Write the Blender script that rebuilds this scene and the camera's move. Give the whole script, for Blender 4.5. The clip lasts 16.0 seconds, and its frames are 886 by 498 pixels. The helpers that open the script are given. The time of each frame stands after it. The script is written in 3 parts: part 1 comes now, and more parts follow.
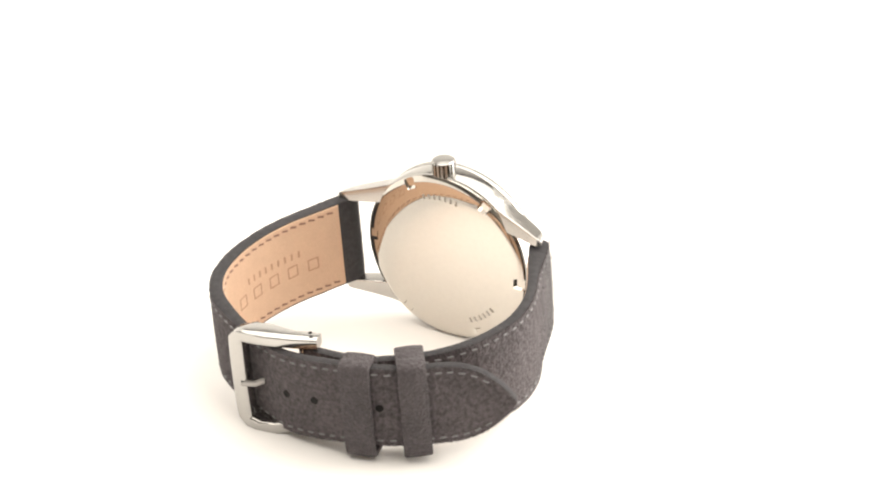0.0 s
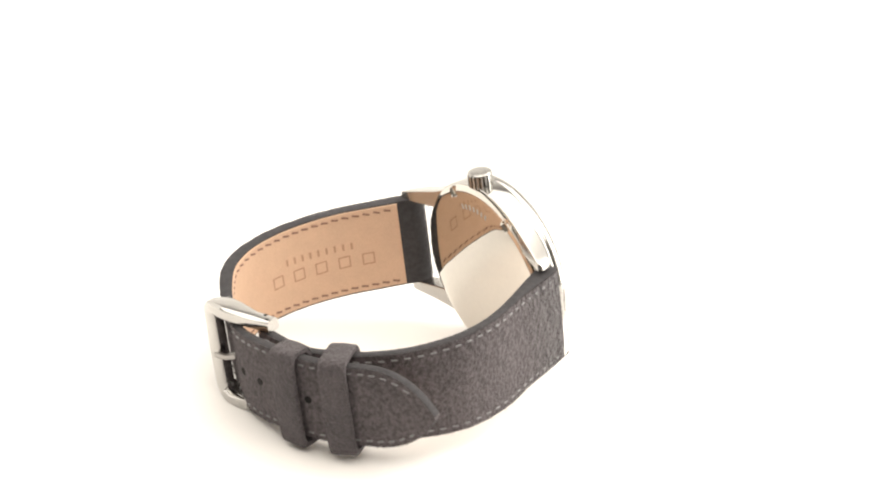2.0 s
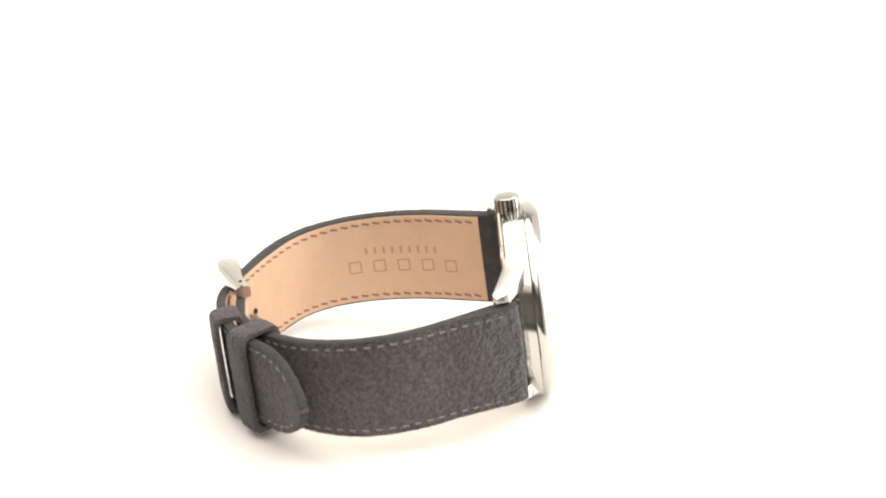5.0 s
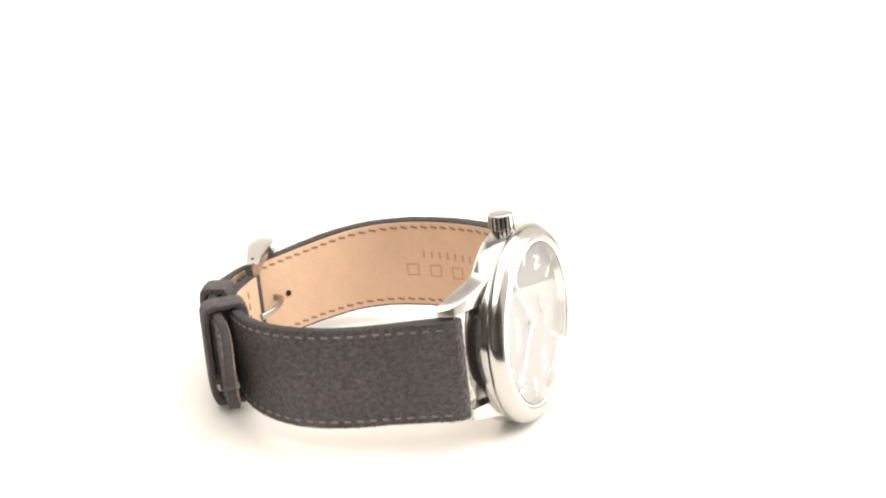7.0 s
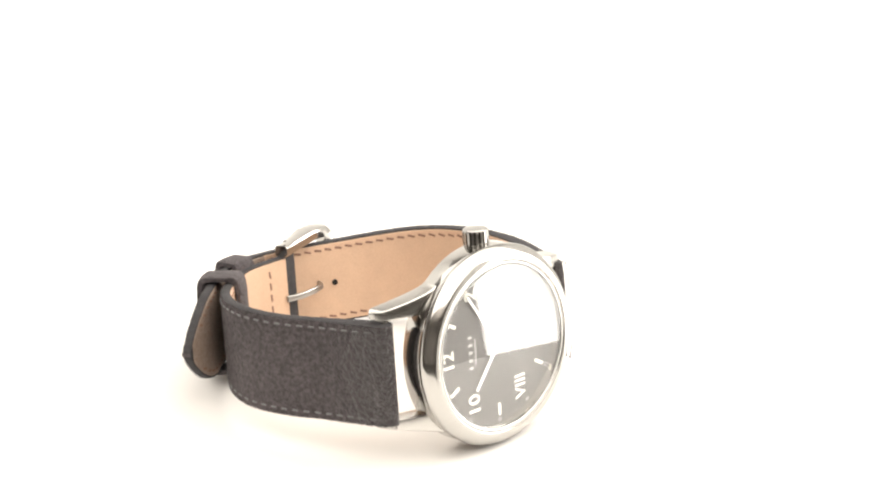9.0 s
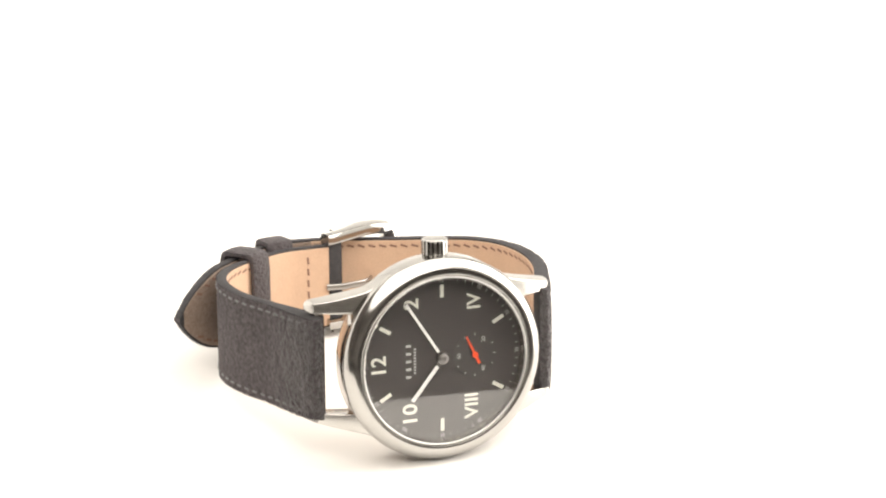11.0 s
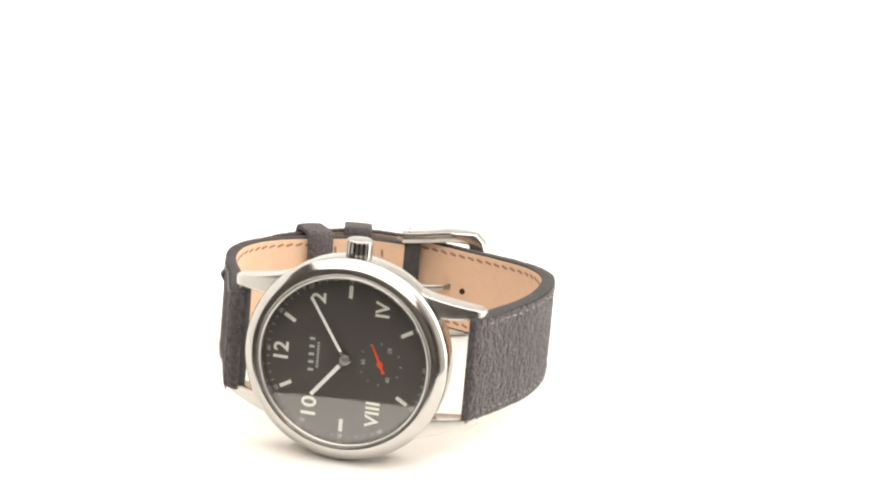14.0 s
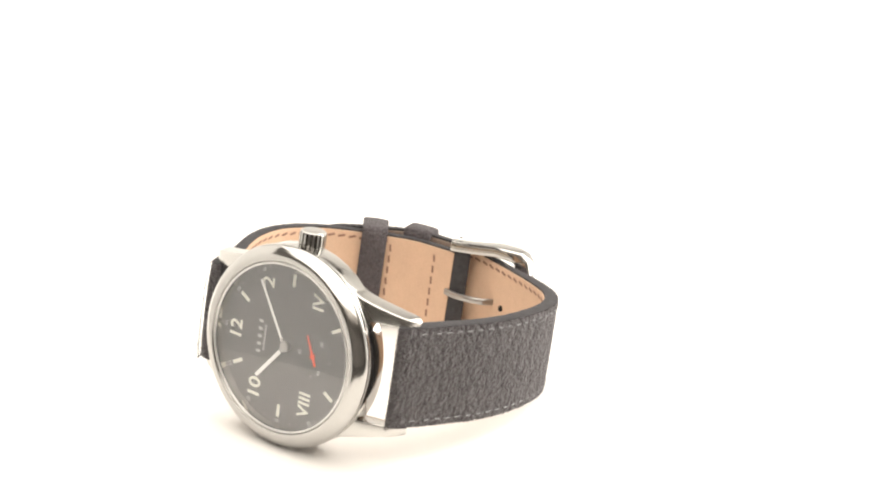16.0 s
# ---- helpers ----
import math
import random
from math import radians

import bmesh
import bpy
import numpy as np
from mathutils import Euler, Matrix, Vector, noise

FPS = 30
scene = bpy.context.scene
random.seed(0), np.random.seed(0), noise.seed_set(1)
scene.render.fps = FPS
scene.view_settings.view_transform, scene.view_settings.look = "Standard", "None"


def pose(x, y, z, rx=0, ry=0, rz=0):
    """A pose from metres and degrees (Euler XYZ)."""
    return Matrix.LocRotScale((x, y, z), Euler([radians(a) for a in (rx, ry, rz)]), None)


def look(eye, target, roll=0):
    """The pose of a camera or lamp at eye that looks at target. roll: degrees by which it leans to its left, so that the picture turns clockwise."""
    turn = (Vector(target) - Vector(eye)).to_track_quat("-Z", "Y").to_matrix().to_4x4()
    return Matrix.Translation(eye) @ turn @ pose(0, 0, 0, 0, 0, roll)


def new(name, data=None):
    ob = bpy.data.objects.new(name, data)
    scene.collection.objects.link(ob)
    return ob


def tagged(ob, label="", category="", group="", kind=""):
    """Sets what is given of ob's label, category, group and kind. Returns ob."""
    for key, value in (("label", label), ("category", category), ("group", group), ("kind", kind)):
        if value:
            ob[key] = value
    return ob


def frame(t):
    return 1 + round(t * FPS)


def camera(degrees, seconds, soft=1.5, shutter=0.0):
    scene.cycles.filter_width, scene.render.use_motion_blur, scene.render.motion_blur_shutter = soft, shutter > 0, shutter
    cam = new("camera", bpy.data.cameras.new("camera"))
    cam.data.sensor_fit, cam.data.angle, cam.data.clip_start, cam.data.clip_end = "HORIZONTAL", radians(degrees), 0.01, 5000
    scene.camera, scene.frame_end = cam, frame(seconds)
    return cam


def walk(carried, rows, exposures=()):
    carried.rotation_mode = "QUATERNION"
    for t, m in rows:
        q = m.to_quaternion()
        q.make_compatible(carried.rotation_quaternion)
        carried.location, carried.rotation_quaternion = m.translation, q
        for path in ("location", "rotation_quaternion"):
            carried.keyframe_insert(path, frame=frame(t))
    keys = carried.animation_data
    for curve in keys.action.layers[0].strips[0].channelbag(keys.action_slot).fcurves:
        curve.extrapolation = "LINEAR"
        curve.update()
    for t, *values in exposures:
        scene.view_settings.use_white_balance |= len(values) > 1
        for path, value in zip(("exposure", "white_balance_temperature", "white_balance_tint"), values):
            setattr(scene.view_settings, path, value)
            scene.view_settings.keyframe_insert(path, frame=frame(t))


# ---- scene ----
# The camera stands still; the wristwatch turns on a round table top.
cam = camera(23.0, 16.0, soft=2.05)
EYE = (0.01191, -0.41115, 0.2038)
PITCH = math.radians(22.76)
TARGET = (EYE[0], EYE[1] + math.cos(PITCH), EYE[2] - math.sin(PITCH))
walk(cam, [(0.0, look(EYE, TARGET, 1.98)), (16.0, look(EYE, TARGET, 1.98))], exposures=[(0.0, 0.25), (16.0, 0.25)])

TURN = [
    (0.0, 149.21), (0.5, 143.49), (1.0, 137.41), (1.5, 131.67), (2.0, 125.74), (2.5, 120.02), (3.0, 114.05), (3.5, 108.53),
    (4.0, 102.67), (4.5, 96.96), (5.0, 91.25), (5.5, 85.53), (6.0, 79.82), (6.5, 74.11), (7.0, 67.90), (7.5, 62.50),
    (8.0, 56.42), (8.5, 50.62), (9.0, 44.69), (9.5, 38.92), (10.0, 33.15), (10.5, 27.38), (11.0, 21.61), (11.5, 15.84),
    (12.0, 9.86), (12.5, 4.31), (13.0, -1.37), (13.5, -6.86), (14.0, -12.76), (14.5, -18.35), (15.0, -24.47), (15.5, -30.07),
    (16.0, -36.17),
]

# The watch's own space: x to six o'clock, y from the dial to the buckle, z to the crown, in units of 0.965 mm.
U = 0.000965
BASE = Matrix.Translation((0.00087, -0.03278, 0.02071)) @ Matrix.Rotation(radians(-9.03), 4, "X") @ Matrix.Rotation(radians(1.18), 4, "Y") @ Matrix.Scale(U, 4)

# ---- light ----
world = bpy.data.worlds.new("world")
scene.world = world
world.use_nodes = True
world.node_tree.nodes["Background"].inputs[0].default_value = (0.9, 0.93, 1.0, 1)
world.node_tree.nodes["Background"].inputs[1].default_value = 0.02


def area_lamp(name, eye, target, sx, sy, power, colour):
    data = bpy.data.lights.new(name, "AREA")
    data.shape, data.size, data.size_y, data.energy, data.color = "RECTANGLE", sx, sy, power, colour
    ob = new(name, data)
    ob.matrix_world = look(eye, target)
    return ob


WARM = (1.0, 0.94, 0.855)
area_lamp("overhead_softbox", (0.0, -0.10, 0.62), (0.0, -0.0999, 0.0), 1.0, 1.18, 9.2, WARM)
area_lamp("side_softbox", (0.27, 0.061, 0.202), (0.0, 0.061, 0.202), 0.206, 0.60, 1.95, (1.0, 0.96, 0.90))

# added fill, no known source: thrown up to the ceiling behind the camera
area_lamp("room_fill", (0.2, -0.85, 0.75), (0.2, -0.85, 1.4), 0.5, 0.3, 12.0, (1.0, 0.93, 0.85))


# ---- materials ----
def material(name):
    m = bpy.data.materials.new(name)
    m.use_nodes = True
    return m, m.node_tree.nodes, m.node_tree.links, m.node_tree.nodes["Principled BSDF"]


def noise_tex(nodes, links, scale, detail=4.0, rough=0.6, coords="Object", stretch=None):
    tc = nodes.new("ShaderNodeTexCoord")
    tex = nodes.new("ShaderNodeTexNoise")
    tex.inputs["Scale"].default_value, tex.inputs["Detail"].default_value, tex.inputs["Roughness"].default_value = scale, detail, rough
    if stretch:
        mp = nodes.new("ShaderNodeMapping")
        mp.inputs["Scale"].default_value = stretch
        links.new(tc.outputs[coords], mp.inputs["Vector"])
        links.new(mp.outputs["Vector"], tex.inputs["Vector"])
    else:
        links.new(tc.outputs[coords], tex.inputs["Vector"])
    return tex


def ramp(nodes, links, source, stops):
    r = nodes.new("ShaderNodeValToRGB")
    while len(r.color_ramp.elements) < len(stops):
        r.color_ramp.elements.new(0.5)
    for e, (p, c) in zip(r.color_ramp.elements, stops):
        e.position, e.color = p, (*c, 1)
    links.new(source, r.inputs["Fac"])
    return r


def mixed(nodes, links, a, b, fac):
    m = nodes.new("ShaderNodeMix")
    m.data_type, m.blend_type = "RGBA", "MULTIPLY"
    m.inputs["Factor"].default_value = fac
    links.new(a, m.inputs[6])
    links.new(b, m.inputs[7])
    return m.outputs[2]


def bump(nodes, links, bsdf, height, strength, distance):
    b = nodes.new("ShaderNodeBump")
    b.inputs["Strength"].default_value, b.inputs["Distance"].default_value = strength, distance
    links.new(height, b.inputs["Height"])
    links.new(b.outputs["Normal"], bsdf.inputs["Normal"])
    return b


def leather(name, dark, light, grain, relief, distance, sheen=0.0, rough=0.9, detail=5.0, blotchy=0.8, napped=False):
    m, n, l, s = material(name)
    fine = noise_tex(n, l, grain, detail, 0.65)
    blotch = noise_tex(n, l, grain * 0.07, 3.0, 0.6)
    a = ramp(n, l, fine.outputs["Fac"], [(0.33, dark), (0.68, light)])
    b = ramp(n, l, blotch.outputs["Fac"], [(0.3, (0.72, 0.72, 0.73)), (0.7, (1, 1, 1))])
    l.new(mixed(n, l, a.outputs[0], b.outputs[0], blotchy), s.inputs["Base Color"])
    s.inputs["Roughness"].default_value = rough
    s.inputs["Specular IOR Level"].default_value = 0.2
    s.inputs["Sheen Weight"].default_value = sheen
    s.inputs["Sheen Roughness"].default_value = 0.6
    clump = noise_tex(n, l, grain * 0.42, 2.0, 0.5)
    height = n.new("ShaderNodeMath")
    height.operation = "MULTIPLY_ADD"
    height.inputs[1].default_value = 1.0
    l.new(clump.outputs["Fac"], height.inputs[0])
    l.new(fine.outputs["Fac"], height.inputs[2])
    b = bump(n, l, s, height.outputs[0], relief, distance)
    if napped:
        # bump and sheen strong near the case, weaker towards the buckle
        at = n.new("ShaderNodeAttribute")
        at.attribute_name = "nap"
        r = n.new("ShaderNodeMapRange")
        r.inputs["To Min"].default_value, r.inputs["To Max"].default_value = 0.38, relief
        l.new(at.outputs["Fac"], r.inputs["Value"])
        l.new(r.outputs[0], b.inputs["Strength"])
        k = n.new("ShaderNodeMapRange")
        k.inputs["To Min"].default_value, k.inputs["To Max"].default_value = 0.05, 0.27
        l.new(at.outputs["Fac"], k.inputs["Value"])
        l.new(k.outputs[0], s.inputs["Sheen Weight"])
    return m


SUEDE = leather("grey_suede", (0.069, 0.060, 0.063), (0.138, 0.120, 0.125), 1150.0, 1.0, 0.0035, 0.08, 1.0, 3.0, 0.8, True)
SMOOTH_SUEDE = leather("smooth_suede", (0.079, 0.069, 0.073), (0.112, 0.098, 0.103), 1700.0, 1.0, 0.0008, 0.08, 1.0, 3.0)
EDGE = leather("painted_edge", (0.042, 0.040, 0.042), (0.062, 0.059, 0.062), 900.0, 0.25, 0.0001, 0.0, 0.72)
LINING = leather("tan_lining", (0.56, 0.385, 0.27), (0.625, 0.435, 0.31), 3200.0, 0.25, 0.00008, 0.0, 0.7, 5.0, 0.3)
FLESH = leather("brown_underside", (0.27, 0.20, 0.16), (0.40, 0.31, 0.25), 1800.0, 0.5, 0.0002, 0.0, 0.9)


def steel_material(name, rough, streak, colour=(0.60, 0.585, 0.565)):
    m, n, l, s = material(name)
    s.inputs["Metallic"].default_value = 1.0
    fine = noise_tex(n, l, 900.0, 4.0, 0.6)
    c = ramp(n, l, fine.outputs["Fac"], [(0.3, tuple(v * 0.96 for v in colour)), (0.7, colour)])
    l.new(c.outputs[0], s.inputs["Base Color"])
    r = n.new("ShaderNodeMapRange")
    r.inputs["To Min"].default_value, r.inputs["To Max"].default_value = rough, rough + streak
    l.new(fine.outputs["Fac"], r.inputs["Value"])
    l.new(r.outputs[0], s.inputs["Roughness"])
    return m


STEEL = steel_material("polished_steel", 0.09, 0.08, (0.50, 0.488, 0.468))
BRIGHT = steel_material("mirror_steel", 0.02, 0.05, (0.68, 0.645, 0.59))
HUB = steel_material("dark_steel", 0.25, 0.1, (0.38, 0.365, 0.35))
RING = steel_material("ring_steel", 0.30, 0.1, (0.80, 0.79, 0.77))
CROWN = steel_material("brushed_steel", 0.20, 0.1, (0.46, 0.45, 0.43))
SATIN = steel_material("satin_steel", 0.15, 0.12, (0.56, 0.545, 0.52))


def plain(name, colour, rough, spread=0.08, scale=1500.0, specular=0.5):
    m, n, l, s = material(name)
    t = noise_tex(n, l, scale)
    c = ramp(n, l, t.outputs["Fac"], [(0.3, tuple(v * (1 - spread) for v in colour)), (0.7, tuple(min(1, v * (1 + spread)) for v in colour))])
    l.new(c.outputs[0], s.inputs["Base Color"])
    s.inputs["Roughness"].default_value = rough
    s.inputs["Specular IOR Level"].default_value = specular
    return m


DIAL = plain("anthracite_dial", (0.063, 0.0555, 0.053), 0.4, 0.12, 2500.0)
SUBDIAL = plain("small_seconds", (0.060, 0.055, 0.052), 0.45, 0.1, 2500.0)
LUME = plain("cream_index", (0.80, 0.79, 0.70), 0.6, 0.05)
PRINT = plain("pale_print", (0.5, 0.49, 0.47), 0.6, 0.05)
HANDFILL = plain("white_hand_inlay", (0.9, 0.89, 0.86), 0.5, 0.05)
ORANGE = plain("orange_lacquer", (0.85, 0.085, 0.025), 0.4, 0.05)
THREAD = plain("grey_thread", (0.145, 0.140, 0.143), 0.36, 0.3, 4000.0, 0.7)
DENT = plain("brown_thread", (0.23, 0.135, 0.10), 0.85, 0.2, 4000.0)
EMBOSS = plain("embossed_brown", (0.38, 0.235, 0.155), 0.8, 0.1)
HOLE_SHADE = plain("hole_shade", (0.006, 0.005, 0.005), 0.95, 0.2)
ENGRAVE = plain("engraved_grey", (0.42, 0.39, 0.35), 0.5, 0.1)
WHITE = plain("white_acrylic", (0.815, 0.80, 0.78), 0.55, 0.01, 60.0, 0.15)
PAPER = plain("white_paper_sweep", (0.87, 0.865, 0.855), 0.9, 0.015, 40.0, 0.1)
DARKWALL = plain("dark_room_paint", (0.42, 0.40, 0.38), 0.9, 0.15, 3.0)
DARKTABLE = plain("dark_table", (0.09, 0.085, 0.08), 0.5, 0.2, 30.0)

CRYSTAL, _n, _l, _s = material("sapphire_crystal")
_s.inputs["Transmission Weight"].default_value = 1.0
_s.inputs["Roughness"].default_value = 0.0
_s.inputs["IOR"].default_value = 1.71
_s.inputs["Base Color"].default_value = (1, 1, 1, 1)


# ---- building ----
def linked(name, bm, mat, parent=None, label="", smooth=True):
    bmesh.ops.recalc_face_normals(bm, faces=bm.faces)
    mesh = bpy.data.meshes.new(name)
    bm.to_mesh(mesh)
    bm.free()
    for m in (mat if isinstance(mat, (list, tuple)) else [mat]):
        mesh.materials.append(m)
    mesh.polygons.foreach_set("use_smooth", [smooth] * len(mesh.polygons))
    if smooth:
        mesh.set_sharp_from_angle(angle=radians(38))
    ob = new(name, mesh)
    if parent:
        ob.parent = parent
    return tagged(ob, label)


def part(name, bm, mat, parent, label="", smooth=True):
    """A mesh in the watch's own space, as one part under a thing or a part."""
    bm.transform(BASE)
    return linked(name, bm, mat, parent, label, smooth)


def lathe(profile, segs=128, axis="y", centre=(0, 0, 0), swell=None):
    """Turns (radius, height) about an axis of the watch; a radius of 0 closes the end."""
    bm = bmesh.new()
    rings = []
    for r, hgt in profile:
        ring = []
        for i in range(1 if r == 0 else segs):
            a = 2 * math.pi * i / segs
            q, k = (swell(a, r, hgt) if swell else (r, hgt))
            if axis == "y":
                p = (q * math.cos(a), k, q * math.sin(a))
            else:
                p = (q * math.cos(a), q * math.sin(a), k)
            ring.append(bm.verts.new(Vector(p) + Vector(centre)))
        rings.append(ring)
    for a, b in zip(rings, rings[1:]):
        for i in range(segs):
            j = (i + 1) % segs
            quad = [a[i % len(a)], a[j % len(a)], b[j % len(b)], b[i % len(b)]]
            face = []
            for vert in quad:
                if vert not in face:
                    face.append(vert)
            if len(face) > 2:
                bm.faces.new(face)
    return bm


def box(cx, cy, cz, sx, sy, sz, bevel=0.0):
    bm = bmesh.new()
    bmesh.ops.create_cube(bm, size=1)
    for vert in bm.verts:
        vert.co = Vector((vert.co.x * sx + cx, vert.co.y * sy + cy, vert.co.z * sz + cz))
    if bevel:
        bmesh.ops.bevel(bm, geom=list(bm.edges), offset=bevel, segments=2, affect="EDGES")
    return bm


def spline(pts, step=0.5):
    """A smooth line through plan points, cut into even steps; gives points and tangents."""
    pts = [Vector(p) for p in pts]
    ext = [pts[0] * 2 - pts[1], *pts, pts[-1] * 2 - pts[-2]]
    fine = []
    for i in range(1, len(ext) - 2):
        p0, p1, p2, p3 = ext[i - 1:i + 3]
        for k in range(24):
            t = k / 24
            fine.append(0.5 * (2 * p1 + (p2 - p0) * t + (2 * p0 - 5 * p1 + 4 * p2 - p3) * t * t + (3 * p1 - p0 - 3 * p2 + p3) * t ** 3))
    fine.append(pts[-1])
    run = [0.0]
    for a, b in zip(fine, fine[1:]):
        run.append(run[-1] + (b - a).length)
    count = max(2, round(run[-1] / step))
    out, j = [], 0
    for k in range(count + 1):
        s = run[-1] * k / count
        while j < len(run) - 2 and run[j + 1] < s:
            j += 1
        f = (s - run[j]) / max(1e-9, run[j + 1] - run[j])
        out.append(fine[j].lerp(fine[j + 1], min(1, max(0, f))))
    tangents = [(out[min(i + 1, count)] - out[max(i - 1, 0)]).normalized() for i in range(count + 1)]
    return out, tangents, run[-1]


def ease(a, b, x):
    x = min(1, max(0, (x - a) / (b - a)))
    return x * x * (3 - 2 * x)


class Band:
    """A leather strap along a plan line (its lining side), with thickness to the outer side."""

    def __init__(self, pts, flip, width, drop, thick, edge, lead, fade_run, folded=False):
        self.lead, self.fade_run, self.folded = lead, fade_run, folded
        self.p, self.t, self.length = spline(pts)
        self.flip, self.width, self.drop, self.thick, self.edge = flip, width, drop, thick, edge

    def at(self, s):
        k = min(1, max(0, s / self.length)) * (len(self.p) - 1)
        i = min(int(k), len(self.p) - 2)
        f = k - i
        p = self.p[i].lerp(self.p[i + 1], f)
        t = self.t[i].lerp(self.t[i + 1], f).normalized()
        n = Vector((t.y, -t.x)) * self.flip
        return p, t, n

    def outer(self, s, z):
        """Distance from the lining to the outer skin at z of the half width (-1 to 1)."""
        e, th = self.edge(s), self.thick(s)
        return e + (th - e) * (1 - abs(z) ** 3.5)

    def place(self, s, z, off):
        """A point at run s, height z in half widths, off units out from the lining; with its axes."""
        p, t, n = self.at(s)
        # the outer skin reaches further round the bar than the lining
        q = p + n * off - t * self.lead * (off / self.edge(0)) * (1 - ease(0, 8, s))
        return Vector((q.x, q.y, self.drop(s) + z * self.width(s))), Vector((t.x, t.y, 0)), Vector((n.x, n.y, 0))

    def body(self, rough=0.05):
        """The padded outer body as a closed tube with rounded edges."""
        bm = bmesh.new()
        nap = bm.verts.layers.float.new("nap")
        rings = []
        count = len(self.p)
        for i in range(count):
            s = self.length * i / (count - 1)
            ring = []
            w = self.width(s)
            if w < 0.05:
                w = 0.05
            prof = []
            for k in range(17):
                z = -1 + 2 * k / 16
                prof.append((z * (1 - 0.25 / max(w, 1)), self.outer(s, z) - 0.12))
            e = self.edge(s)
            prof += [(1.0, e * 0.66), (1.0, e * 0.33), (0.985, 0.06)]
            prof += [(0.6, 0.0), (0.0, 0.0), (-0.6, 0.0), (-0.985, 0.06), (-1.0, e * 0.33), (-1.0, e * 0.66)]
            # the ends are folded round a bar
            near = min([s] + ([self.length - s] if self.folded else []))
            turn = math.sqrt(max(0.03, 1 - (1 - min(1, near / 2.4)) ** 2))
            half = self.edge(s) / 2
            for z, off in prof:
                off = half + (off - half) * turn
                co, _, n = self.place(s, z, off)
                if rough:
                    g = noise.noise(co * 0.9) * rough + noise.noise(co * 3.1) * rough
                    co = co + n * g * (1 if off > 0.1 else 0) + Vector((0, 0, g * 1.2 if abs(z) > 0.9 else 0))
                ring.append(bm.verts.new(co))
                ring[-1][nap] = 1 - ease(*self.fade_run, s)
            rings.append(ring)
        for a, b in zip(rings, rings[1:]):
            for i in range(len(a)):
                j = (i + 1) % len(a)
                f = bm.faces.new((a[i], a[j], b[j], b[i]))
                f.material_index = 1 if 16 <= i <= 25 else 0
        bm.faces.new(rings[0])
        bm.faces.new(rings[-1][::-1])
        return bm

    def sheet(self, s0, s1, inset, depth):
        """A thin lining sheet on the inner side."""
        bm = bmesh.new()
        rings = []
        n = max(3, int((s1 - s0) / 0.8))
        for i in range(n + 1):
            s = s0 + (s1 - s0) * i / n
            k = 1 - inset / max(1.0, self.width(s))
            ring = []
            for z, off in ((-k, 0.08), (-k * 0.992, -depth), (-0.4, -depth), (0.4, -depth), (k * 0.992, -depth), (k, 0.08)):
                ring.append(bm.verts.new(self.place(s, z, off)[0]))
            rings.append(ring)
        for a, b in zip(rings, rings[1:]):
            for i in range(len(a)):
                j = (i + 1) % len(a)
                bm.faces.new((a[i], a[j], b[j], b[i]))
        bm.faces.new(rings[0])
        bm.faces.new(rings[-1][::-1])
        return bm


